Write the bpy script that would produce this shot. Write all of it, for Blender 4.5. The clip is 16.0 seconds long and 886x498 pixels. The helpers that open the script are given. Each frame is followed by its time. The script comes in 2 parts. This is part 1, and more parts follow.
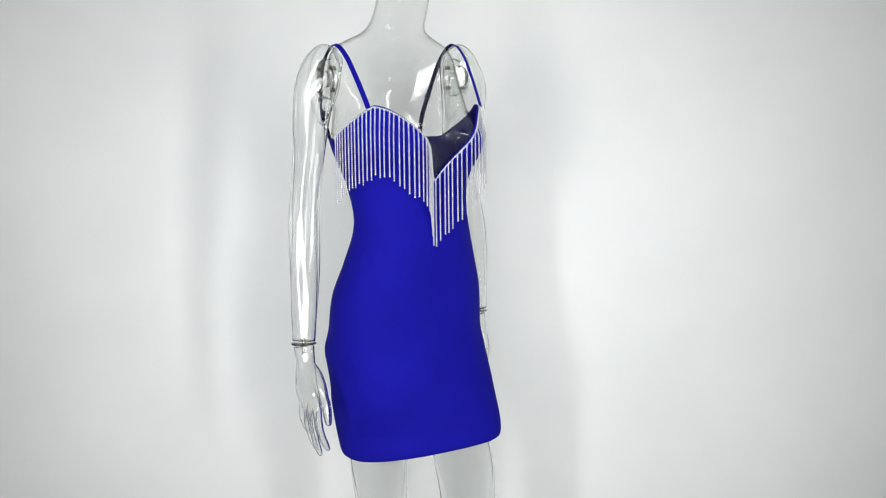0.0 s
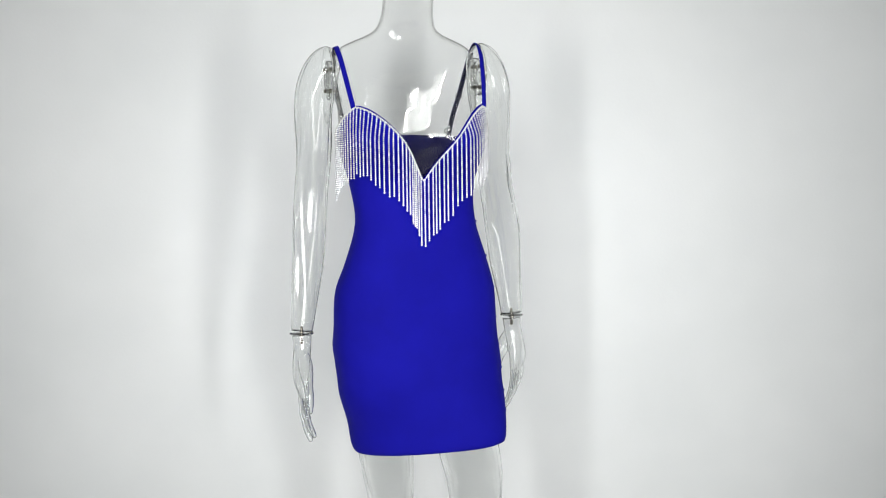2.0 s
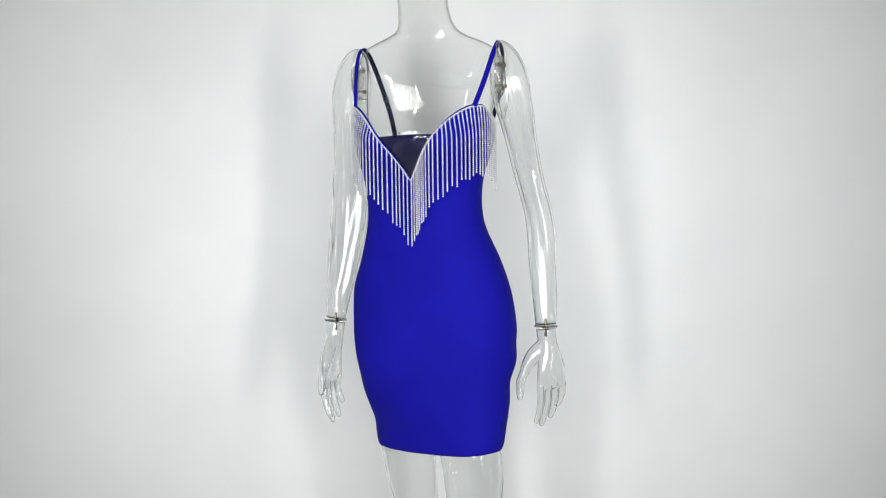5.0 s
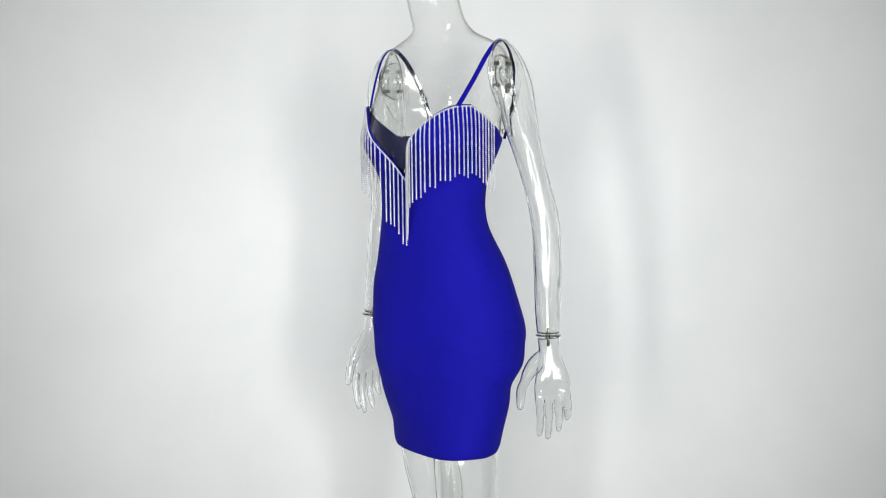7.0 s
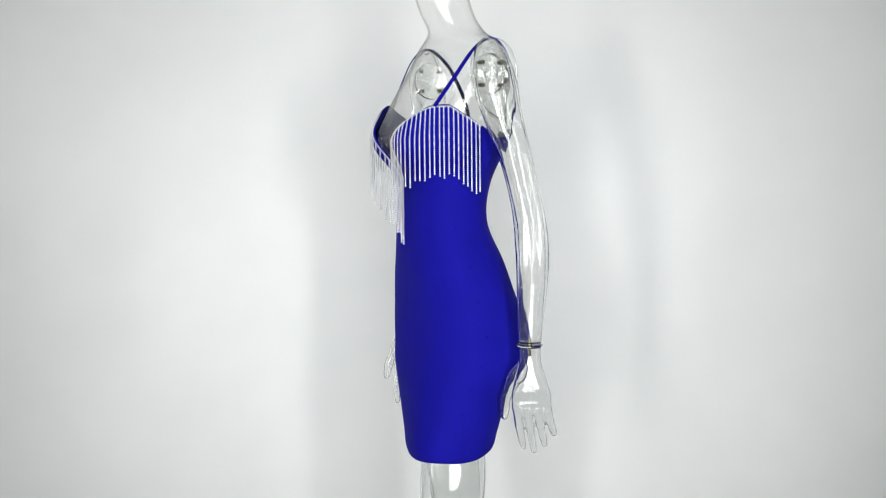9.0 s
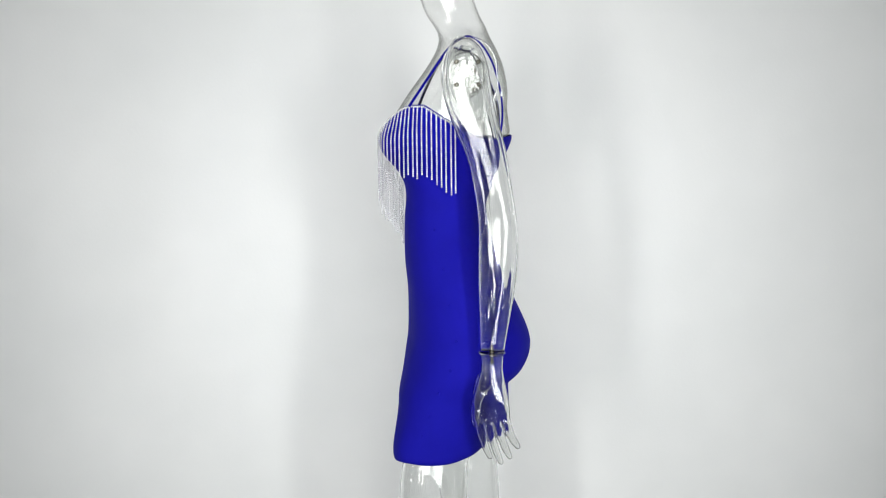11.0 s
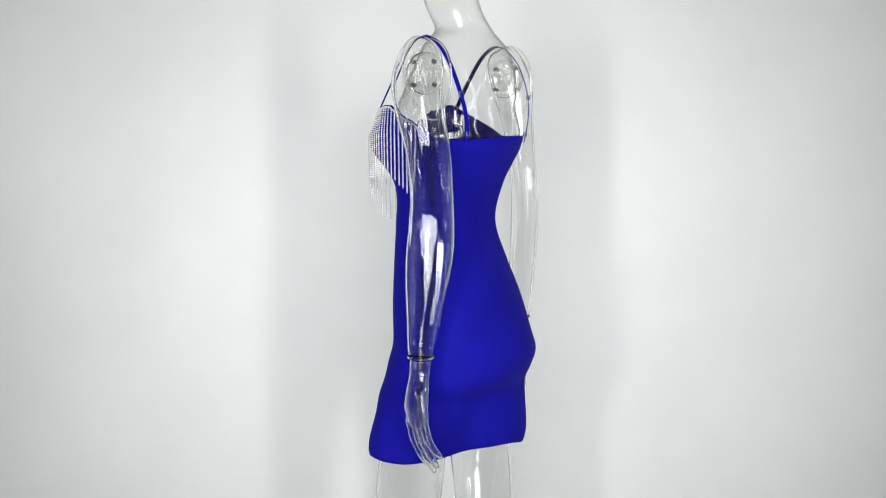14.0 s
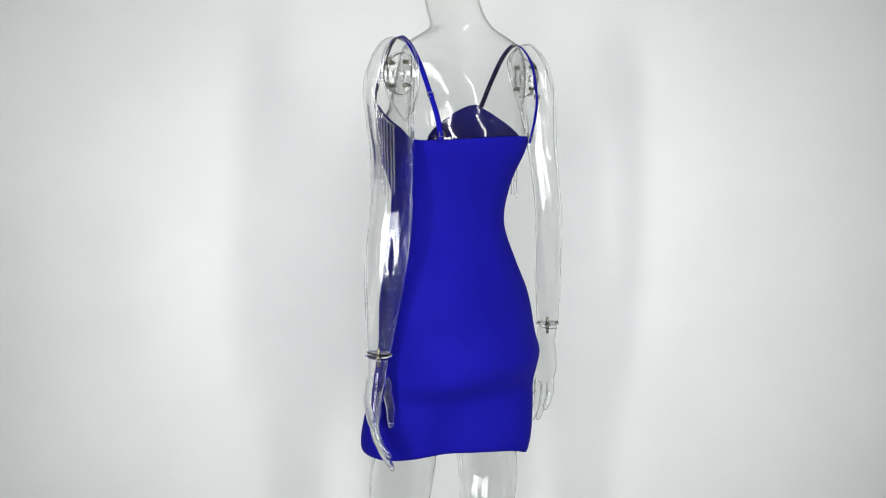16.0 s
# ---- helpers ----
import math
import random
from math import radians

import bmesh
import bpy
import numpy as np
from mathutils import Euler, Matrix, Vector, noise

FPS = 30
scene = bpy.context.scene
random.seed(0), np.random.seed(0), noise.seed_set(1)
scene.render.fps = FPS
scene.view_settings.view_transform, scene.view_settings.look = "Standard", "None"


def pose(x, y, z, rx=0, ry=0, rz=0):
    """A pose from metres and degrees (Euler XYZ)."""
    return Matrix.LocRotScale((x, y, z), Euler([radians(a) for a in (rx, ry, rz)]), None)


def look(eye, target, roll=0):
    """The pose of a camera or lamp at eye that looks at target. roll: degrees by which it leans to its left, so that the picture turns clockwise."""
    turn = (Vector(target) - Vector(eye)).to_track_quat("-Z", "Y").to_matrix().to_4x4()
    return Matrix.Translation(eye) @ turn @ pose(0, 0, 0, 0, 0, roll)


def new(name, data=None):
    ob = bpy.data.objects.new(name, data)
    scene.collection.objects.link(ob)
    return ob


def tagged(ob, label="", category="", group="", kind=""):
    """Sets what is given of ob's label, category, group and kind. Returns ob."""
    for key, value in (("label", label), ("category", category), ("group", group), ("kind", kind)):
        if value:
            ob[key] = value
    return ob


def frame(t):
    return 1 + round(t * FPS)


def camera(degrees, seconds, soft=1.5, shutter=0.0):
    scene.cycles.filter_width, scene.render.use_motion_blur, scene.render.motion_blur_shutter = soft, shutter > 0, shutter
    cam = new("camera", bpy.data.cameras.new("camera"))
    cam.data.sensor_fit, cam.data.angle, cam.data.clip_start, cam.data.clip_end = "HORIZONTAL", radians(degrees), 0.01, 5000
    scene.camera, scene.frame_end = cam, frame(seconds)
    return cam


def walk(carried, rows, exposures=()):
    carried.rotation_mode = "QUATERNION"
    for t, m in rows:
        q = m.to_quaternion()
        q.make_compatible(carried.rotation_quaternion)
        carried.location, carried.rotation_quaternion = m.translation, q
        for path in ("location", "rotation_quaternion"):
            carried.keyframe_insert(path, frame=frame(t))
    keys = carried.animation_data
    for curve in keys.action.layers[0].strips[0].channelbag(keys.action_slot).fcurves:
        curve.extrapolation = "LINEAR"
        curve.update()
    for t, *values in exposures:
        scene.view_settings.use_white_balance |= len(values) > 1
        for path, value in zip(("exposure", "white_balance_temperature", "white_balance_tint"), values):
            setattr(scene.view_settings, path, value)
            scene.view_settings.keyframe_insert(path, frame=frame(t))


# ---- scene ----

# one still camera before a plain wall; the mannequin turns on the spot
cam = camera(43.6, 16.0, soft=1.0)
EYE = pose(0, -1.98, 1.30, 82.83, 0, -0.786) @ pose(0, 0, 0, 0, 0, -0.674)
walk(cam, [(0.0, EYE), (16.0, EYE)], exposures=[(0.0, 0.0), (16.0, 0.0)])

# the turn of mannequin and dress, and the sway of the turntable: seconds, degrees, metres
TURN = [(0.0, 40.1, 0.0015), (1.0, 28.7, 0.0005), (2.0, 17.4, -0.0008), (3.0, 5.7, -0.0014), (4.0, -6.1, -0.0010), (6.5, -34.0, 0.0006), (7.5, -45.7, 0.0009), (8.5, -57.7, 0.0010),
        (9.0, -63.4, 0.0008), (11.5, -91.2, -0.0030), (12.5, -102.3, -0.0040), (13.5, -112.8, -0.0025), (14.5, -123.2, 0.0010), (15.5, -133.5, 0.0042), (16.0, -138.5, 0.0052)]

# many clear shells lie behind one another
scene.cycles.transparent_max_bounces = 32
scene.cycles.transmission_bounces = 16
scene.cycles.max_bounces = 20

# ---- light ----
world = bpy.data.worlds.new("world")
scene.world = world
world.use_nodes = True
world.node_tree.nodes["Background"].inputs[0].default_value = (0.9, 0.95, 1.0, 1)
world.node_tree.nodes["Background"].inputs[1].default_value = 0.02


def area_lamp(name, m, wide, high, watts, colour):
    data = bpy.data.lights.new(name, "AREA")
    data.shape, data.size, data.size_y, data.energy, data.color = "RECTANGLE", wide, high, watts, colour
    ob = new(name, data)
    ob.matrix_world = m
    return ob


WHITE = (0.985, 1.0, 0.995)
# a wide softbox behind the camera, two tall narrow ones beside it, thin tubes at the sides and dim ceiling panels
KEY = area_lamp("key_softbox_light", look((0.08, -2.95, 1.42), (0.05, 0.75, 0.86)), 2.3, 1.3, 9.6, WHITE)
KEY.data.spread = radians(54)
for eye, aim in [((-0.66, -2.10, 1.16), (-0.12, 0.75, 1.05)), ((0.66, -2.10, 1.16), (0.12, 0.75, 1.05))]:
    side = area_lamp("strip_softbox_light", look(eye, aim), 0.14, 0.8, 4.4, WHITE)
    side.data.spread = radians(80)
for x in (-1.75, 1.75):
    tube = area_lamp("side_tube_light", look((x, -0.95, 1.25), (0, 0.05, 1.15)), 0.06, 1.5, 0.55, WHITE)
    tube.data.spread = radians(50)
for x, y in [(-0.9, -1.3), (0.9, -1.3)]:
    area_lamp("ceiling_panel_light", pose(x, y, 2.655), 1.15, 0.55, 0.8, WHITE)


# ---- materials ----
def material(name):
    m = bpy.data.materials.new(name)
    m.use_nodes = True
    t = m.node_tree
    return m, t, t.nodes["Principled BSDF"]


def noise_node(t, scale, detail=4.0, rough=0.55):
    co = t.nodes.new("ShaderNodeTexCoord")
    n = t.nodes.new("ShaderNodeTexNoise")
    n.inputs["Scale"].default_value, n.inputs["Detail"].default_value, n.inputs["Roughness"].default_value = scale, detail, rough
    t.links.new(co.outputs["Object"], n.inputs["Vector"])
    return n


def ramp(t, source, stops):
    r = t.nodes.new("ShaderNodeValToRGB")
    r.color_ramp.elements[0].position, r.color_ramp.elements[0].color = stops[0][0], (*stops[0][1], 1)
    r.color_ramp.elements[1].position, r.color_ramp.elements[1].color = stops[1][0], (*stops[1][1], 1)
    t.links.new(source, r.inputs[0])
    return r


def bump(t, source, strength, distance):
    b = t.nodes.new("ShaderNodeBump")
    b.inputs["Strength"].default_value, b.inputs["Distance"].default_value = strength, distance
    t.links.new(source, b.inputs["Height"])
    return b


def paint(name, low, high, rough=0.75, grain=120.0, patch=1.3):
    m, t, p = material(name)
    big = noise_node(t, patch, 3)
    t.links.new(ramp(t, big.outputs[0], [(0.3, low), (0.7, high)]).outputs[0], p.inputs["Base Color"])
    p.inputs["Roughness"].default_value = rough
    t.links.new(bump(t, noise_node(t, grain, 5).outputs[0], 0.12, 0.002).outputs[0], p.inputs["Normal"])
    return m


def cloth(name, low, high):
    m, t, p = material(name)
    t.links.new(ramp(t, noise_node(t, 9.0, 5).outputs[0], [(0.35, low), (0.65, high)]).outputs[0], p.inputs["Base Color"])
    p.inputs["Roughness"].default_value = 0.82
    p.inputs["Specular IOR Level"].default_value = 0.08
    p.inputs["Sheen Weight"].default_value = 0.05
    p.inputs["Sheen Roughness"].default_value = 0.5
    p.inputs["Sheen Tint"].default_value = (0.12, 0.12, 1.0, 1)
    co = t.nodes.new("ShaderNodeTexCoord")
    w = t.nodes.new("ShaderNodeTexWave")
    w.bands_direction = "Z"
    w.inputs["Scale"].default_value, w.inputs["Distortion"].default_value = 190.0, 1.2
    t.links.new(co.outputs["Object"], w.inputs["Vector"])
    first = bump(t, w.outputs[0], 0.15, 0.0006)
    second = bump(t, noise_node(t, 900.0, 3).outputs[0], 0.25, 0.0005)
    t.links.new(first.outputs[0], second.inputs["Normal"])
    t.links.new(second.outputs[0], p.inputs["Normal"])
    return m


def clear_plastic(name, glassy, mirror=0.03, ripple=0.2, rim=0.6, stretch_by=(50.0, 50.0, 5.0)):
    """Thin clear shell: mostly seen straight through, a refracting share, a sharp gloss and a grey gloss that paints a
    dark refracted line towards its rim.
    """
    m, t, p = material(name)
    t.nodes.remove(p)
    out = t.nodes["Material Output"]
    edge = t.nodes.new("ShaderNodeLayerWeight")
    edge.inputs["Blend"].default_value = 0.5

    def weight(power, gain, base):
        a = t.nodes.new("ShaderNodeMath")
        a.operation, a.inputs[1].default_value = "POWER", power
        b = t.nodes.new("ShaderNodeMath")
        b.operation, b.inputs[1].default_value, b.inputs[2].default_value = "MULTIPLY_ADD", gain, base
        t.links.new(edge.outputs["Facing"], a.inputs[0])
        t.links.new(a.outputs[0], b.inputs[0])
        return b.outputs[0]

    def gloss(grey, rough):
        g = t.nodes.new("ShaderNodeBsdfGlossy")
        g.inputs["Color"].default_value, g.inputs["Roughness"].default_value = (grey, grey, grey * 0.97, 1), rough
        return g

    def mix(fac, a, b):
        x = t.nodes.new("ShaderNodeMixShader")
        if isinstance(fac, float):
            x.inputs[0].default_value = fac
        else:
            t.links.new(fac, x.inputs[0])
        t.links.new(a.outputs[0], x.inputs[1])
        t.links.new(b.outputs[0], x.inputs[2])
        return x

    see = t.nodes.new("ShaderNodeBsdfTransparent")
    see.inputs[0].default_value = (0.992, 0.993, 0.991, 1)
    bright, dim = gloss(1.0, 0.07), gloss(0.22, 0.12)
    glass = t.nodes.new("ShaderNodeBsdfGlass")
    glass.inputs["Color"].default_value = (0.99, 0.993, 0.99, 1)
    glass.inputs["IOR"].default_value, glass.inputs["Roughness"].default_value = 1.49, 0.0
    shell = mix(weight(5.0, 0.45, mirror), see, bright)
    shell = mix(glassy, shell, glass)
    # grey rim gloss stands in for edge darkening by refraction in the wall
    shell = mix(weight(6.0, rim, 0.0), shell, dim)
    t.links.new(shell.outputs[0], out.inputs["Surface"])
    grain = noise_node(t, 1.0, 1.0)
    stretch = t.nodes.new("ShaderNodeMapping")
    stretch.inputs["Scale"].default_value = stretch_by
    t.links.new(grain.inputs["Vector"].links[0].from_socket, stretch.inputs["Vector"])
    t.links.new(stretch.outputs[0], grain.inputs["Vector"])
    wavy = bump(t, grain.outputs[0], ripple, 0.014)
    t.links.new(wavy.outputs[0], bright.inputs["Normal"])
    t.links.new(wavy.outputs[0], glass.inputs["Normal"])
    return m


def rhinestone(name):
    m, t, p = material(name)
    geo = t.nodes.new("ShaderNodeNewGeometry")
    r = ramp(t, geo.outputs["Random Per Island"], [(0.0, (0.62, 0.62, 0.63)), (1.0, (0.99, 0.99, 1.0))])
    t.links.new(r.outputs[0], p.inputs["Base Color"])
    p.inputs["Metallic"].default_value = 0.5
    p.inputs["Roughness"].default_value = 0.22
    p.inputs["Coat Weight"].default_value = 0.6
    p.inputs["Coat Roughness"].default_value = 0.05
    return m


def metal(name, colour, rough):
    m, t, p = material(name)
    t.links.new(ramp(t, noise_node(t, 60.0, 4).outputs[0], [(0.3, tuple(c * 0.85 for c in colour)), (0.7, colour)]).outputs[0], p.inputs["Base Color"])
    p.inputs["Metallic"].default_value, p.inputs["Roughness"].default_value = 1.0, rough
    return m


WALL = paint("white_wall_paint", (0.750, 0.762, 0.760), (0.815, 0.822, 0.818), 0.75, 120.0, 2.4)
FLOOR = paint("pale_grey_floor", (0.55, 0.55, 0.54), (0.62, 0.62, 0.61), 0.45, 60.0, 2.0)
PALE = paint("pale_wall_paint", (0.70, 0.70, 0.70), (0.76, 0.76, 0.76))
CEILING = paint("white_ceiling_paint", (0.78, 0.78, 0.77), (0.81, 0.81, 0.80))
BLUE = cloth("royal_blue_knit", (0.0045, 0.0038, 0.215), (0.0055, 0.0048, 0.250))
# the knit's blue again, darkened to paint in the shade inside the dress
BLUE_SHADED = cloth("shaded_blue_inside", (0.005, 0.004, 0.085), (0.007, 0.006, 0.110))
UNDER = cloth("dark_strap_inner_face", (0.006, 0.006, 0.020), (0.009, 0.009, 0.030))
CLEAR = clear_plastic("clear_plastic_torso", 0.0, 0.034, 0.40, 0.75, (14.0, 14.0, 18.0))
LIMB = clear_plastic("clear_plastic_limb", 1.0, 0.030, 0.05, 0.0, (45.0, 45.0, 5.0))
FITTING = clear_plastic("clear_plastic_fitting", 0.0, 0.17, 0.12, 0.95)
SOLID = clear_plastic("clear_plastic_thin", 1.0, 0.030, 0.06, 0.0, (70.0, 70.0, 24.0))
SEAM = clear_plastic("clear_moulded_edge", 1.0, 0.10, 0.0, 0.0)
STONE = rhinestone("silver_rhinestone")
STEEL = metal("dull_brass", (0.30, 0.28, 0.22), 0.35)
RING = metal("pale_metal_ring", (0.28, 0.29, 0.31), 0.5)


# ---- building helpers ----
def finish(bm, name, mats, smooth=True):
    me = bpy.data.meshes.new(name)
    bm.to_mesh(me)
    bm.free()
    for m in mats:
        me.materials.append(m)
    if smooth:
        me.polygons.foreach_set("use_smooth", [True] * len(me.polygons))
    return me


def part(name, bm, mat, parent, label="", smooth=True):
    ob = new(name, finish(bm, name, mat if isinstance(mat, list) else [mat], smooth))
    ob.parent = parent
    return tagged(ob, label)


def box(bm, x0, y0, z0, x1, y1, z1):
    v = [bm.verts.new((x, y, z)) for z in (z0, z1) for x, y in ((x0, y0), (x1, y0), (x1, y1), (x0, y1))]
    for f in ((3, 2, 1, 0), (4, 5, 6, 7), (0, 1, 5, 4), (1, 2, 6, 5), (2, 3, 7, 6), (3, 0, 4, 7)):
        bm.faces.new([v[i] for i in f])


def loft(bm, rings, slot=0, flip=False, caps=True):
    """Joins rings of equal count into a skin with closed ends."""
    rows = [[bm.verts.new(p) for p in ring] for ring in rings]
    n = len(rows[0])
    faces = []
    for a, b in zip(rows, rows[1:]):
        for i in range(n):
            j = (i + 1) % n
            faces.append((a[i], a[j], b[j], b[i]))
    if caps:
        faces += [tuple(reversed(rows[0])), tuple(rows[-1])]
    for f in faces:
        face = bm.faces.new(tuple(reversed(f)) if flip else f)
        face.material_index = slot


def smooth_rows(rows, count):
    """Rows of numbers, resampled by a Catmull-Rom curve."""
    rows = np.array(rows, float)
    n = len(rows) - 1
    out = []
    for s in np.linspace(0, n, count):
        i = min(int(s), n - 1)
        f = s - i
        p0, p1, p2, p3 = rows[max(i - 1, 0)], rows[i], rows[i + 1], rows[min(i + 2, n)]
        out.append(0.5 * (2 * p1 + (p2 - p0) * f + (2 * p0 - 5 * p1 + 4 * p2 - p3) * f * f + (3 * p1 - p0 - 3 * p2 + p3) * f ** 3))
    return np.array(out)


def tube_rings(rows, count, sides, wide_dir, shrink=0.0, flutes=0.0):
    """rows: x, y, z, half width along wide_dir, half depth across it. flutes: shallow lengthwise ridges that wander along the tube."""
    pts = smooth_rows(rows, count)
    rings = []
    w0 = Vector(wide_dir)
    for k, r in enumerate(pts):
        a, b = pts[max(k - 1, 0)], pts[min(k + 1, len(pts) - 1)]
        t = Vector((b - a)[:3]).normalized()
        w = (w0 - t * w0.dot(t)).normalized()
        d = t.cross(w)
        rw, rd = max(r[3] - shrink, 0.0008), max(r[4] - shrink, 0.0008)
        c = Vector(r[:3])
        if shrink and k == 0:
            c = c + t * shrink
        if shrink and k == len(pts) - 1:
            c = c - t * shrink
        ring = []
        fade = flutes * min(1.0, k / 10, (len(pts) - 1 - k) / 10)
        for q in np.linspace(0, 2 * math.pi, sides, endpoint=False):
            g = 1 + fade * (0.45 * math.cos(5 * q + 9 * c.z) + 0.35 * math.cos(8 * q - 14 * c.z + 1.0) + 0.2 * math.cos(3 * q + 40 * c.z) - 0.3)
            ring.append(c + w * (rw * g * math.cos(q)) + d * (rd * g * math.sin(q)))
        rings.append(ring)
    return rings


def shell_tube(bm, rows, count, sides, wide_dir, wall=0.0018, slot=0, flutes=0.0):
    loft(bm, tube_rings(rows, count, sides, wide_dir, 0.0, flutes), slot)
    if wall:
        loft(bm, tube_rings(rows, count, sides, wide_dir, wall, flutes), slot, flip=True)


def spin(bm, centre, axis, profile, sides=28, slot=0, caps=True):
    """A turned piece round axis: profile of (radius, height)."""
    rot = Vector(axis).to_track_quat("Z", "Y").to_matrix()
    c = Vector(centre)
    rings = [[c + rot @ Vector((r * math.cos(q), r * math.sin(q), h)) for q in np.linspace(0, 2 * math.pi, sides, endpoint=False)] for r, h in profile]
    loft(bm, rings, slot, caps=caps)


BEAD = bmesh.new()
bmesh.ops.create_icosphere(BEAD, subdivisions=1, radius=1.0)
BEAD_V = np.array([v.co[:] for v in BEAD.verts])
BEAD_F = [[v.index for v in f.verts] for f in BEAD.faces]
BEAD.free()


def beads(bm, places, radius):
    for p, r in zip(places, radius):
        vs = [bm.verts.new(Vector(p) + Vector(c) * r) for c in BEAD_V]
        for f in BEAD_F:
            bm.faces.new([vs[i] for i in f])


# ---- the room ----
def slab(name, x0, y0, z0, x1, y1, z1, mat, label, category):
    bm = bmesh.new()
    box(bm, x0, y0, z0, x1, y1, z1)
    return tagged(new(name, finish(bm, name, [mat], False)), label, category, kind="structure")


W, Y0, Y1, H = 2.6, -3.4, 0.75, 2.7
slab("floor", -W, Y0, -0.1, W, Y1, 0.0, FLOOR, "plain pale grey floor under the turning mannequin", "floor")
slab("wall_back", -W - 0.1, Y1, -0.1, W + 0.1, Y1 + 0.12, H + 0.1, WALL, "plain white painted wall behind the mannequin with soft shadows", "wall")
slab("wall_west", -W - 0.12, Y0, -0.1, -W, Y1, H + 0.1, WALL, "plain white painted side wall", "wall")
slab("wall_east", W, Y0, -0.1, W + 0.12, Y1, H + 0.1, WALL, "plain white painted side wall", "wall")
slab("wall_front", -W - 0.1, Y0 - 0.12, -0.1, W + 0.1, Y0, H + 0.1, PALE, "plain pale painted wall behind the camera", "wall")
slab("ceiling", -W, Y0, H, W, Y1, H + 0.1, CEILING, "plain white ceiling", "ceiling")

# ---- dress and body sections: z, centre x, half width, front y, back y, skew, three-fold swell ----
SECTIONS = [(1.330, -0.0165, 0.1285, -0.0590, 0.1515, -0.0520, -0.0007),
            (1.250, -0.0165, 0.1285, -0.0675, 0.1545, -0.0960, -0.0009),
            (1.170, -0.0176, 0.1092, -0.0358, 0.1169, -0.0892, -0.0022),
            (1.100, -0.0126, 0.1066, -0.0372, 0.1045, -0.0536, -0.0011),
            (1.030, -0.0080, 0.1275, -0.0364, 0.1272, -0.0153, -0.0010),
            (0.970, -0.0091, 0.1458, -0.0338, 0.1484, -0.0221, -0.0029),
            (0.905, -0.0064, 0.1503, -0.0352, 0.1738, 0.0046, -0.0046),
            (0.870, -0.0067, 0.1514, -0.0408, 0.1802, -0.0437, -0.0040),
            (0.838, -0.0040, 0.1511, -0.0451, 0.1692, -0.0719, -0.0025),
            (0.805, -0.0045, 0.1458, -0.0493, 0.1475, -0.1665, -0.0011),
            (0.770, -0.0012, 0.1436, -0.0499, 0.1439, -0.2250, -0.0011),
            (0.720, 0.0042, 0.1345, -0.0518, 0.1401, -0.3500, -0.0016),
            (0.690, 0.0045, 0.1305, -0.0511, 0.1342, -0.3720, -0.0024),
            (0.650, 0.0040, 0.1240, -0.0433, 0.1183, -0.4050, -0.0023)]
SEC = smooth_rows(SECTIONS, 201)
POWER = 2.3


def lobe(c):
    return math.copysign(abs(c) ** (2 / POWER), c)


def skin(q, z, out=0.0):
    """Point of the dressed body at angle q (0 to its left, -90 degrees to its front) and height z."""
    row = [float(np.interp(-z, -SEC[:, 0], SEC[:, i])) for i in range(7)]
    _, cx, a, yf, yb, skew, swell = row
    out += swell * math.sin(3 * q)
    cy, b = (yf + yb) / 2, (yb - yf) / 2
    cq, sq = lobe(math.cos(q)), lobe(math.sin(q))
    x, y = a * cq, b * sq
    if sq < 0:
        # the two cups
        for side in (-1, 1):
            g = math.exp(-((x - side * 0.070) / 0.040) ** 2 - ((z - 1.238) / 0.042) ** 2)
            y -= 0.021 * g * min(1.0, -2.5 * sq)
    y += skew * a * cq
    turn = (q + math.pi) % (2 * math.pi) - math.pi
    out -= 0.012 * math.exp(-((turn - 1.15) / 0.32) ** 2) * min(max((0.83 - z) / 0.06, 0.0), 1.0)
    n = Vector((x / a, (y - skew * a * cq) / b, 0)).normalized()
    return Vector((cx + x, cy + y, z)) + n * out


def neckline(q):
    """Height of the dress's upper edge at angle q."""
    cq, sq = abs(lobe(math.cos(q))), math.sin(q)
    peak = 0.86
    if sq < 0 and cq <= peak:
        r = math.hypot(cq / peak, 0.03) - 0.03
        return 1.181 + 0.128 * (1 - (1 - min(r / 0.97045, 1.0)) ** 1.6)
    y = skin(q, 1.26).y
    edge = -0.018
    f = min(max((y - edge) / 0.100, 0.0), 1.0)
    return 1.309 - 0.055 * f - 0.004 * math.sin(math.pi * min(1, max(0, (y - 0.06) / 0.1)))


def fuse(bm, pieces, size, slot, wall=0.0014):
    """Melts overlapping pieces into one smooth hollow skin and adds it to bm."""
    me = bpy.data.meshes.new("pieces")
    pieces.to_mesh(me)
    pieces.free()
    ob = new("pieces", me)
    melt = ob.modifiers.new("melt", "REMESH")
    melt.mode, melt.voxel_size = "VOXEL", size
    soft = ob.modifiers.new("soft", "SMOOTH")
    soft.factor, soft.iterations = 0.5, 4
    made = bpy.data.meshes.new_from_object(ob.evaluated_get(bpy.context.evaluated_depsgraph_get()))
    bpy.data.objects.remove(ob)
    bpy.data.meshes.remove(me)
    before = len(bm.faces)
    bm.from_mesh(made)
    bpy.data.meshes.remove(made)
    bm.faces.ensure_lookup_table()
    for i in range(before, len(bm.faces)):
        bm.faces[i].material_index = slot
    bm.normal_update()
    outer = bm.faces[before:]
    inner = {}
    for f in outer:
        for v in f.verts:
            if v not in inner:
                inner[v] = bm.verts.new(v.co - v.normal * wall)
    for f in outer:
        bm.faces.new([inner[v] for v in reversed(f.verts)]).material_index = slot


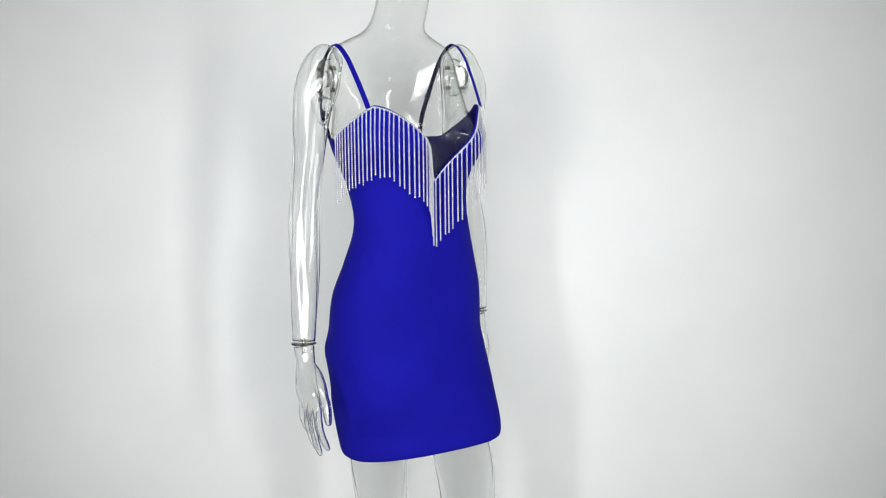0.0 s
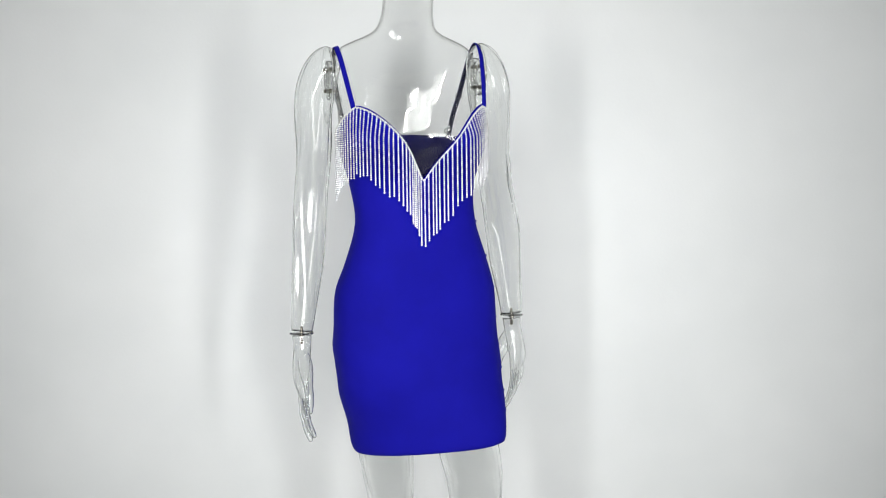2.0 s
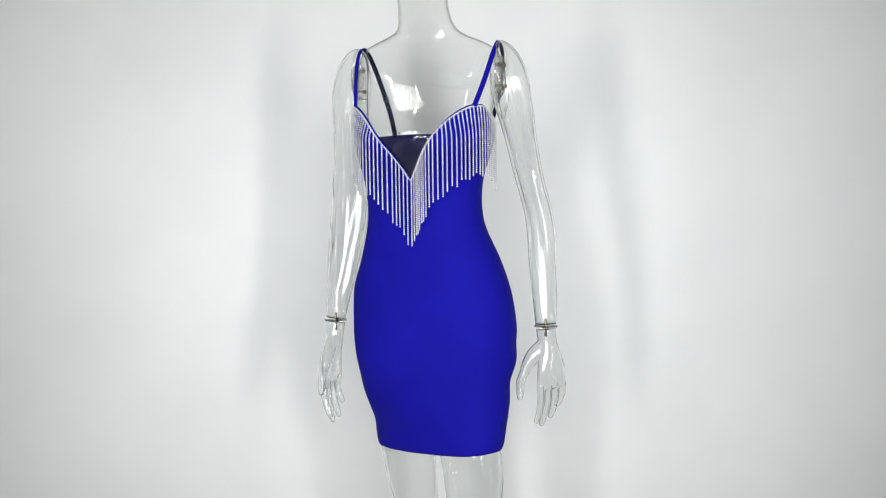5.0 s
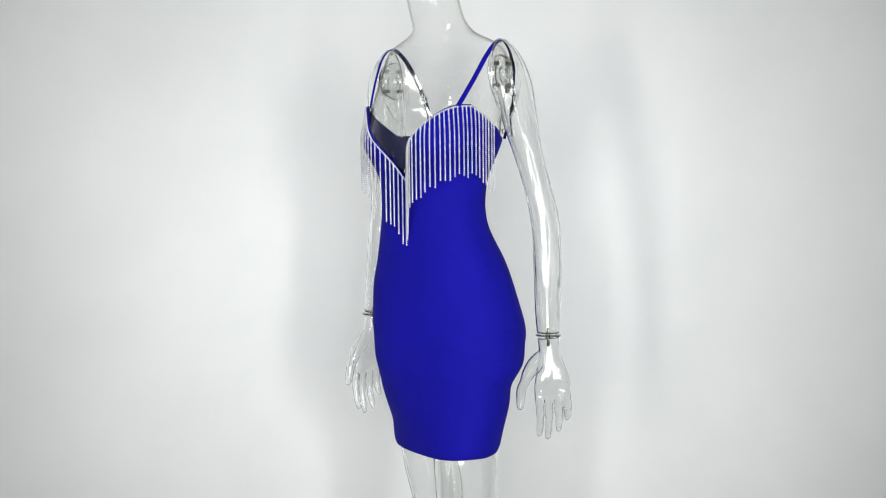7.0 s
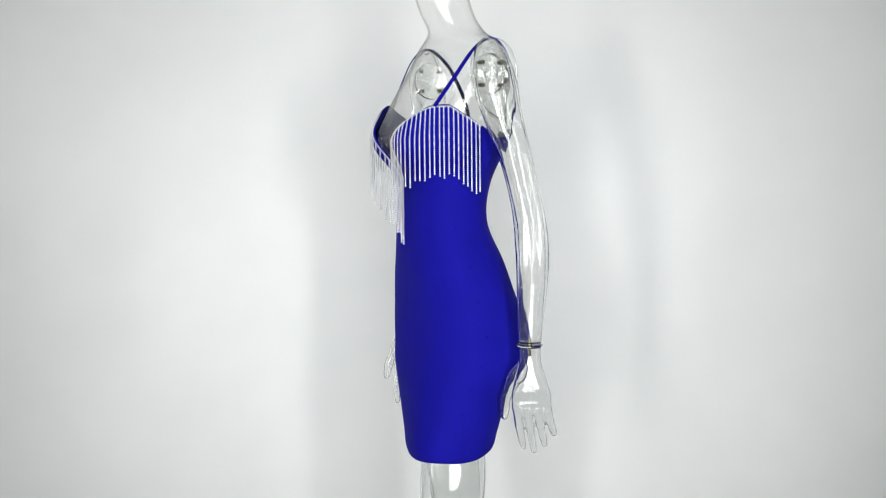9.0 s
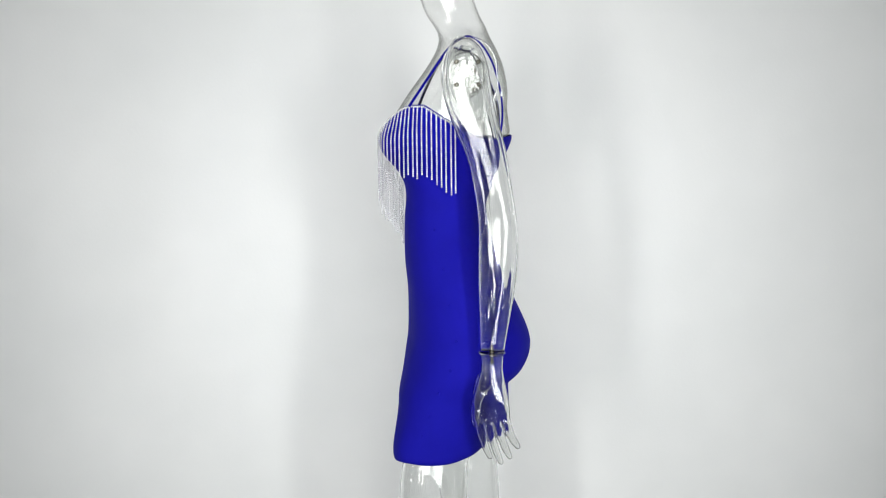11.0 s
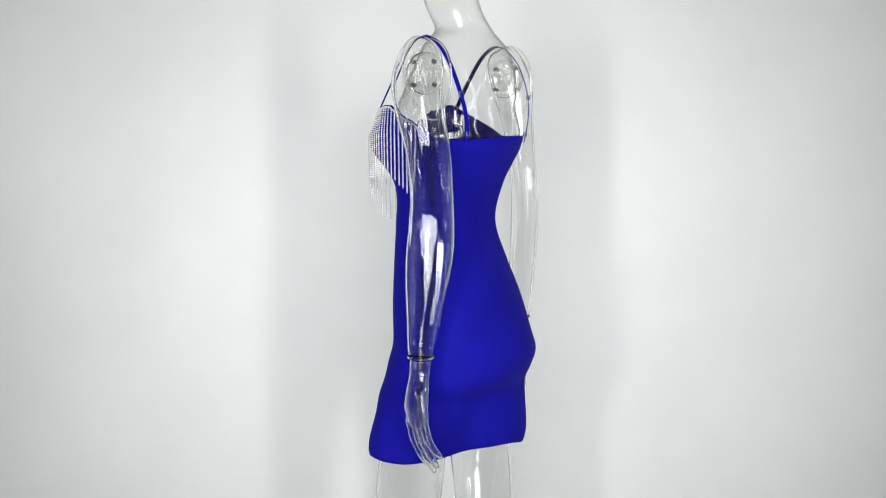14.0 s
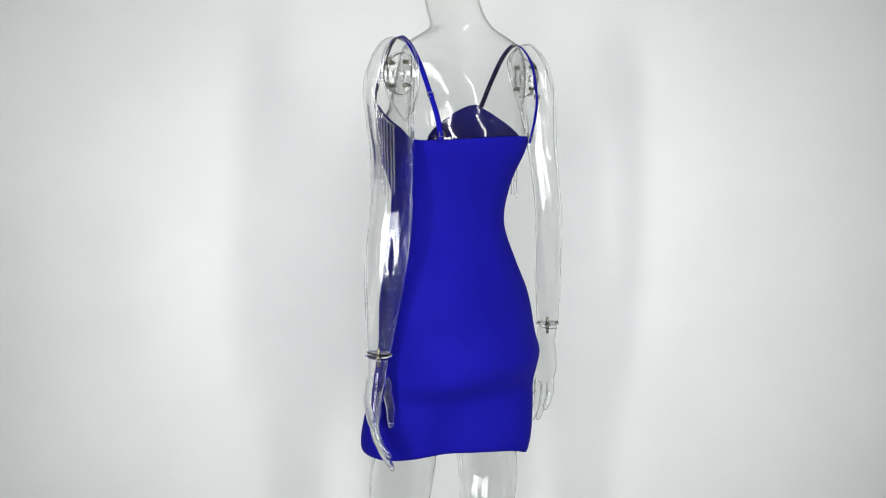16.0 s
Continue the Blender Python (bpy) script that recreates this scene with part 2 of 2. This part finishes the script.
# ---- mannequin: one clear mesh ----
def mannequin():
    bm = bmesh.new()
    qs = np.linspace(0, 2 * math.pi, 72, endpoint=False)
    upper = [(1.300, -0.019, 0.1290, -0.050, 0.1500), (1.335, -0.018, 0.1330, -0.026, 0.1500), (1.370, -0.017, 0.1360, 0.000, 0.1430),
             (1.395, -0.016, 0.1340, 0.016, 0.1330), (1.412, -0.016, 0.1220, 0.024, 0.1250), (1.424, -0.016, 0.0980, 0.026, 0.1200),
             (1.434, -0.016, 0.0740, 0.024, 0.1170), (1.446, -0.016, 0.0570, 0.018, 0.1130), (1.470, -0.0165, 0.0485, 0.002, 0.1010),
             (1.510, -0.017, 0.0470, -0.014, 0.0900), (1.545, -0.017, 0.0520, -0.036, 0.0950), (1.580, -0.017, 0.0640, -0.062, 0.1050),
             (1.640, -0.017, 0.0730, -0.075, 0.1150), (1.700, -0.017, 0.0700, -0.066, 0.1120), (1.745, -0.017, 0.0520, -0.042, 0.0900),
             (1.765, -0.017, 0.0200, 0.000, 0.0450)]
    for inset, flip in ((0.003, False), (0.0048, True)):
        rings = []
        for z in np.linspace(0.735, 1.262, 50):
            rings.append([skin(q, z, -inset) for q in qs])
        for z, cx, a, yf, yb in smooth_rows(upper, 70):
            cy, b = (yf + yb) / 2, (yb - yf) / 2
            rings.append([Vector((cx + (a - inset) * lobe(math.cos(q)), cy + (b - inset) * lobe(math.sin(q)), z)) for q in qs])
        loft(bm, rings, 0, flip)
    # legs, the left one set forward
    right = [(-0.056, 0.066, 0.735, 0.058, 0.056), (-0.066, 0.070, 0.690, 0.054, 0.058), (-0.0625, 0.076, 0.630, 0.049, 0.058), (-0.055, 0.082, 0.560, 0.043, 0.055), (-0.053, 0.086, 0.48, 0.041, 0.050)]
    left = [(0.068, 0.012, 0.735, 0.057, 0.056), (0.074, 0.006, 0.690, 0.057, 0.058), (0.083, 0.000, 0.630, 0.054, 0.060), (0.085, -0.006, 0.560, 0.048, 0.056), (0.083, -0.010, 0.48, 0.044, 0.050)]
    for rows in (right, left):
        x, y = rows[-1][:2]
        rows += [(x, y + 0.016, 0.34, 0.043, 0.050), (x, y + 0.028, 0.20, 0.032, 0.036), (x, y + 0.032, 0.09, 0.026, 0.032), (x, y + 0.020, 0.045, 0.028, 0.045), (x, y + 0.010, 0.003, 0.030, 0.050)]
        shell_tube(bm, rows, 70, 60, (1, 0, 0), slot=5, flutes=0.05)
        x, y = rows[-1][0], rows[-1][1]
        shell_tube(bm, [(x, y - 0.02, 0.050, 0.030, 0.030), (x, y - 0.08, 0.034, 0.038, 0.030), (x, y - 0.14, 0.016, 0.036, 0.015), (x, y - 0.165, 0.010, 0.020, 0.008)], 16, 24, (1, 0, 0), 0)
    # arms
    for s, wide_dir, rows in ((1, (-0.53, 0.85, 0), [(0.114, 0.062, 1.415, 0.008, 0.004), (0.119, 0.061, 1.409, 0.024, 0.014), (0.126, 0.060, 1.394, 0.034, 0.024), (0.134, 0.0595, 1.370, 0.0400, 0.0315), (0.141, 0.060, 1.338, 0.043, 0.0355), (0.1485, 0.070, 1.290, 0.0405, 0.0315),
                         (0.1565, 0.087, 1.230, 0.0365, 0.0265), (0.1685, 0.0985, 1.165, 0.0355, 0.0245), (0.1795, 0.1035, 1.115, 0.0370, 0.0248), (0.186, 0.1035, 1.070, 0.0380, 0.0255),
                         (0.1905, 0.100, 1.010, 0.0335, 0.0248), (0.195, 0.094, 0.950, 0.0262, 0.0225), (0.198, 0.0905, 0.906, 0.0210, 0.0198)]),
                    (-1, (0.85, 0.53, 0), [(-0.146, 0.076, 1.408, 0.004, 0.008), (-0.151, 0.077, 1.402, 0.014, 0.024), (-0.160, 0.080, 1.387, 0.024, 0.033), (-0.171, 0.086, 1.362, 0.0315, 0.037), (-0.178, 0.092, 1.332, 0.0350, 0.037), (-0.181, 0.098, 1.290, 0.0355, 0.032),
                          (-0.182, 0.104, 1.230, 0.0360, 0.027), (-0.187, 0.109, 1.165, 0.0365, 0.0248), (-0.191, 0.110, 1.115, 0.0370, 0.0248), (-0.1945, 0.107, 1.070, 0.0355, 0.0255),
                          (-0.2015, 0.100, 1.010, 0.0305, 0.0250), (-0.210, 0.0915, 0.950, 0.0243, 0.0235), (-0.2165, 0.086, 0.901, 0.0197, 0.0203)])):
        shell_tube(bm, rows, 90, 60, wide_dir, slot=5, flutes=0.09)
        wx, wy, wz = rows[-1][:3]
        # wrist joint: collar plates and a pin
        spin(bm, (wx, wy, wz - 0.004), (0, 0, 1), [(0.017, -0.0016), (0.0222, -0.0011), (0.0222, 0.0011), (0.017, 0.0016)], 32, 3)
        spin(bm, (wx, wy, wz - 0.004), (0, 0, 1), [(0.0015, -0.020), (0.0032, -0.018), (0.0022, -0.010), (0.0036, -0.004), (0.0036, 0.004), (0.0020, 0.008), (0.0026, 0.011), (0.0012, 0.013)], 12, 2)
        # palm, four relaxed fingers and a thumb
        top = Vector((wx, wy, wz - 0.008))
        if s > 0:
            wide, flat, kn = Vector((0.57, 0.82, 0)), Vector((0.82, -0.57, 0)), Vector((0.2095, 0.0875, 0.796))
            tips = [(0.1785, 0.0904, 0.7147), (0.1849, 0.1079, 0.7064), (0.1999, 0.1207, 0.7202), (0.2105, 0.1330, 0.7412)]
            thumb = Vector((0.1540, 0.0660, 0.7640))
        else:
            wide, flat, kn = Vector((0.12, 0.993, 0)), Vector((-0.993, 0.12, 0)), Vector((-0.2205, 0.0660, 0.790))
            tips = [(-0.2075, 0.0300, 0.7140), (-0.2110, 0.0500, 0.7010), (-0.2060, 0.0690, 0.7070), (-0.2050, 0.0880, 0.7310)]
            thumb = Vector((-0.2195, 0.0110, 0.7640))
        bh = bmesh.new()
        palm = [(*top, 0.0195, 0.0180), (*top.lerp(kn, 0.25), 0.0190, 0.0165), (*(top.lerp(kn, 0.5) + flat * 0.002), 0.0260, 0.0165), (*(top.lerp(kn, 0.75) + flat * 0.003), 0.0330, 0.0150), (*top.lerp(kn, 0.92), 0.0340, 0.0130),
                (*kn, 0.0335, 0.0110), (*(kn + Vector((0, 0, -0.008))), 0.0290, 0.0080), (*(kn + Vector((0, 0, -0.013))), 0.018, 0.002)]
        shell_tube(bh, palm, 30, 28, wide, 0)
        for k in range(4):
            a = kn + wide * ((k - 1.5) * 0.0172) + Vector((0, 0, 0.004 - 0.003 * abs(k - 1.3)))
            b = Vector(tips[k])
            m = a.lerp(b, 0.42) + flat * 0.006
            u = m.lerp(b, 0.5) + flat * 0.002
            shell_tube(bh, [(*a, 0.0086, 0.0088), (*a.lerp(m, 0.5), 0.0078, 0.0078), (*m, 0.0078, 0.0078), (*m.lerp(u, 0.5), 0.0068, 0.0066), (*u, 0.0068, 0.0065), (*u.lerp(b, 0.6), 0.0058, 0.0054), (*b.lerp(u, 0.08), 0.0042, 0.0038), (*b, 0.0010, 0.0010)], 26, 14, wide, 0)
        c = thumb
        aside = Vector((c.x - kn.x, c.y - kn.y, 0))
        a = top.lerp(kn, 0.30) + aside * 0.22
        b = top.lerp(kn, 0.66) + aside * 0.70
        d = b.lerp(c, 0.45) + aside * 0.10
        shell_tube(bh, [(*a, 0.010, 0.010), (*a.lerp(b, 0.5), 0.0150, 0.0135), (*b, 0.0120, 0.0110), (*b.lerp(d, 0.5), 0.0092, 0.0088), (*d, 0.0090, 0.0084), (*d.lerp(c, 0.5), 0.0082, 0.0072), (*d.lerp(c, 0.9), 0.0058, 0.0050), (*c, 0.0012, 0.0012)], 26, 16, wide, 0)
        fuse(bm, bh, 0.0016, 4)
        # shoulder fitting: stepped rings between torso and arm
        cx, cy, cz = (0.118, 0.0625, 1.3595) if s > 0 else (-0.1515, 0.0865, 1.3545)
        rim = []
        for r, h in [(0.0335, -0.004), (0.0345, -0.003), (0.0345, 0.006), (0.0305, 0.0075), (0.0285, 0.003), (0.0245, 0.003), (0.0225, 0.009), (0.0165, 0.009), (0.0150, 0.004), (0.0105, 0.004), (0.0085, 0.011), (0.002, 0.012)]:
            rim += [(r + 0.0004, h), (r - 0.0004, h)]
        spin(bm, (cx, cy, cz), (s, 0.1, 0.0), rim, 72, 1, False)
        for k in range(4):
            q = math.radians(45 + 90 * k)
            spin(bm, (cx, cy + 0.0265 * math.cos(q), cz + 0.0265 * math.sin(q)), (s, 0.1, 0), [(0.0035, -0.002), (0.0038, 0.008), (0.002, 0.009)], 10, 2)
        # teardrop seam where the arm meets the torso
        seam = []
        for q in np.linspace(0, 2 * math.pi, 40, endpoint=False):
            h, w = math.sin(q), math.cos(q)
            dz = 0.055 * h if h > 0 else 0.080 * h
            dy = 0.046 * w * (1 - 0.35 * max(0, -h) ** 2)
            seam.append((cx + s * 0.004, cy + 0.004 + dy + 0.012 * max(0, -h), cz + 0.004 + dz))
        seam_tube(bm, seam, 0.0019)
    me = finish(bm, "mannequin", [CLEAR, FITTING, STEEL, SEAM, SOLID, LIMB])
    ob = new("mannequin", me)
    return tagged(ob, "clear transparent plastic female mannequin turning on the spot", "mannequin")


def seam_tube(bm, loop, r):
    """A closed thin cord along a loop of points."""
    n = len(loop)
    rows = []
    for i in range(n):
        p = Vector(loop[i])
        t = (Vector(loop[(i + 1) % n]) - Vector(loop[i - 1])).normalized()
        a = t.cross(Vector((1, 0, 0))).normalized()
        b = t.cross(a)
        rows.append([bm.verts.new(p + a * (r * math.cos(q)) + b * (r * math.sin(q))) for q in (0, 1.26, 2.51, 3.77, 5.03)])
    for i in range(n):
        a, b = rows[i], rows[(i + 1) % n]
        for k in range(5):
            f = bm.faces.new((a[k], a[(k + 1) % 5], b[(k + 1) % 5], b[k]))
            f.material_index = 3


# ---- dress ----
def hem(q):
    """Height of the uneven lower edge at angle q."""
    turn = (q + math.pi) % (2 * math.pi) - math.pi
    lift = 0.010 * math.exp(-((turn + 0.40) / 0.50) ** 2) - 0.005 * math.exp(-((turn + 1.75) / 0.55) ** 2)
    return 0.688 + 0.0087 * lobe(math.cos(q)) + 0.0079 * lobe(math.sin(q)) - 0.0098 * math.cos(2 * q) + lift


def dress_body(parent):
    bm = bmesh.new()
    n, rows = 144, 84
    cols = []
    for i in range(n):
        q = 2 * math.pi * i / n
        top, low = neckline(q), hem(q)
        outer, inner = [], []
        for k in range(rows):
            f = k / (rows - 1)
            z = low + (top - low) * f
            thick = 0.0012 if k in (0, rows - 1) else 0.0
            lip = 0.0009 * noise.noise(Vector((math.cos(q) * 1.6, math.sin(q) * 1.6, z * 16))) + 0.0007 * noise.noise(Vector((math.cos(q) * 4, math.sin(q) * 4, z * 7)))
            outer.append(skin(q, z, 0.0025 - thick + lip))
            inner.append(skin(q, z, 0.0))
        cols.append(([bm.verts.new(p) for p in outer], [bm.verts.new(p) for p in inner]))
    for i in range(n):
        (a, ai), (b, bi) = cols[i], cols[(i + 1) % n]
        for k in range(rows - 1):
            bm.faces.new((a[k], b[k], b[k + 1], a[k + 1]))
            # inner face wears the darker blue, with the inside shade in its colour
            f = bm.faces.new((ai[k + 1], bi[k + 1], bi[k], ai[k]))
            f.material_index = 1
        bm.faces.new((a[0], ai[0], bi[0], b[0]))
        bm.faces.new((a[-1], b[-1], bi[-1], ai[-1]))
    return part("body", bm, [BLUE, BLUE_SHADED], parent, "close-fitting royal blue knit body")


def strap(parent, path):
    bm = bmesh.new()
    pts = smooth_rows(path, 44)
    rings = []
    for k, p in enumerate(pts):
        t = Vector(pts[min(k + 1, 43)] - pts[max(k - 1, 0)]).normalized()
        out = Vector((p[0] * 0.35, p[1] - 0.06, (p[2] - 1.27) * 1.0)).normalized()
        w = t.cross(out).normalized()
        nrm = w.cross(t)
        p = Vector(p)
        rings.append([p + w * x + nrm * y for x, y in ((-0.0041, -0.0007), (0.0041, -0.0007), (0.0045, 0), (0.0041, 0.0009), (-0.0041, 0.0009), (-0.0045, 0))])
    loft(bm, rings)
    bm.faces.ensure_lookup_table()
    # darker colour on the inner face of the strap
    for k in range(0, len(bm.faces) - 2, 6):
        bm.faces[k].material_index = 1
    return part("strap", bm, [BLUE, UNDER], parent, "narrow royal blue shoulder strap")


def slider(parent, p, tilt):
    """A small square metal ring round the strap."""
    bm = bmesh.new()
    w, h, r = 0.0058, 0.0036, 0.0006
    for x0, z0, x1, z1 in ((-w, h - r, w, h + r), (-w, -h - r, w, -h + r), (-w - r, -h, -w + r, h), (w - r, -h, w + r, h)):
        box(bm, x0, -0.0012, z0, x1, 0.0016, z1)
    ob = part("slider", bm, RING, parent, "small pale metal strap ring", False)
    ob.matrix_basis = Matrix.Translation(p) @ tilt
    return ob


def drape(q, top, length, step):
    """Places down a chain that hangs from the neckline and falls clear over the cup."""
    p0 = skin(q, top, 0.0045)
    centre = Vector((-0.018, 0.045, 0))
    d = (Vector((p0.x, p0.y, 0)) - centre).normalized()
    reach, out = 0.0, []
    n = int(length / step)
    for k in range(n + 1):
        z = top - k * step
        p = skin(q, z, 0.0045)
        reach = max(reach, (Vector((p.x, p.y, 0)) - centre).dot(d))
        c = centre + d * reach
        out.append(Vector((c.x, c.y, z)))
    return out


def fringe(parent):
    q0, q1 = -math.pi - 0.35, 0.35
    line = []
    for q in np.linspace(q0, q1, 900):
        z = neckline(q)
        p = skin(q, z, 0.003)
        line.append((q, z, p))
    # only as far back as the front of the armholes
    line = [l for l in line if l[2].y < (0.046 if l[2].x > 0 else 0.076)]
    arc = [0.0]
    for a, b in zip(line, line[1:]):
        arc.append(arc[-1] + math.hypot(b[2].x - a[2].x, b[2].y - a[2].y))
    arc = np.array(arc)
    rng = random.Random(5)
    count = 61
    for i in range(count):
        s = arc[-1] * (i + 0.5) / count
        j = int(np.searchsorted(arc, s))
        q, z, _ = line[min(j, len(line) - 1)]
        bm = bmesh.new()
        q += rng.uniform(-0.004, 0.004)
        pl = drape(q, neckline(q) - 0.005, 0.115 + rng.uniform(-0.005, 0.005), 0.0037)
        beads(bm, pl, [0.00178 * rng.uniform(0.92, 1.08) for _ in pl])
        part("fringe_strand", bm, STONE, parent, smooth=False)
    # the row of stones along the edge
    full = [0.0]
    for a, b in zip(line, line[1:]):
        full.append(full[-1] + (b[2] - a[2]).length)
    full = np.array(full)
    bm = bmesh.new()
    places = []
    for s in np.arange(0, full[-1], 0.0036):
        q, z, p = line[min(int(np.searchsorted(full, s)), len(line) - 1)]
        places.append(skin(q, z - 0.0032, 0.0042))
    beads(bm, places, [0.0019] * len(places))
    part("rhinestone_trim", bm, STONE, parent, "row of silver rhinestones along the neckline", False)


def thread_loops(parent):
    """Small loops of thread that stand off the side seams."""
    for q, zs in ((-0.25, (1.096, 1.03, 0.97, 0.91, 0.86, 0.82, 0.78, 0.745)), (math.pi - 0.02, (1.094,))):
        for z in zs:
            p = skin(q, z, 0.0015)
            bm = bmesh.new()
            beads(bm, [p, p + Vector((0.001, 0, 0.002)), p + Vector((-0.001, 0.001, -0.0018))], [0.0026, 0.0019, 0.0020])
            part("thread_loop", bm, BLUE, parent)


def dress():
    root = new("dress")
    tagged(root, "short royal blue slip dress with silver rhinestone fringe on the mannequin", "dress")
    dress_body(root)
    left = [(0.098, -0.034, 1.306), (0.108, -0.004, 1.350), (0.116, 0.030, 1.398), (0.119, 0.060, 1.420), (0.118, 0.084, 1.410), (0.114, 0.106, 1.376), (0.104, 0.121, 1.325), (0.092, 0.125, 1.285), (0.082, 0.121, 1.246)]
    right = [(-0.132, -0.003, 1.304), (-0.138, 0.018, 1.350), (-0.143, 0.044, 1.394), (-0.144, 0.070, 1.413), (-0.142, 0.095, 1.405), (-0.137, 0.122, 1.374), (-0.125, 0.144, 1.320), (-0.115, 0.148, 1.280), (-0.106, 0.144, 1.240)]
    for path in (left, right):
        strap(root, path)
        slider(root, path[6], pose(0, 0, 0, -6, 0, 0))
        slider(root, Vector(path[8]) + Vector((0, 0.002, 0.014)), pose(0, 0, 0, 10, 0, 0))
    thread_loops(root)
    fringe(root)
    return root


FIGURE = mannequin()
DRESS = dress()


def motions():
    for thing in (FIGURE, DRESS):
        walk(thing, [(t, pose(x, 0, 0, 0, 0, d)) for t, d, x in TURN])


motions()
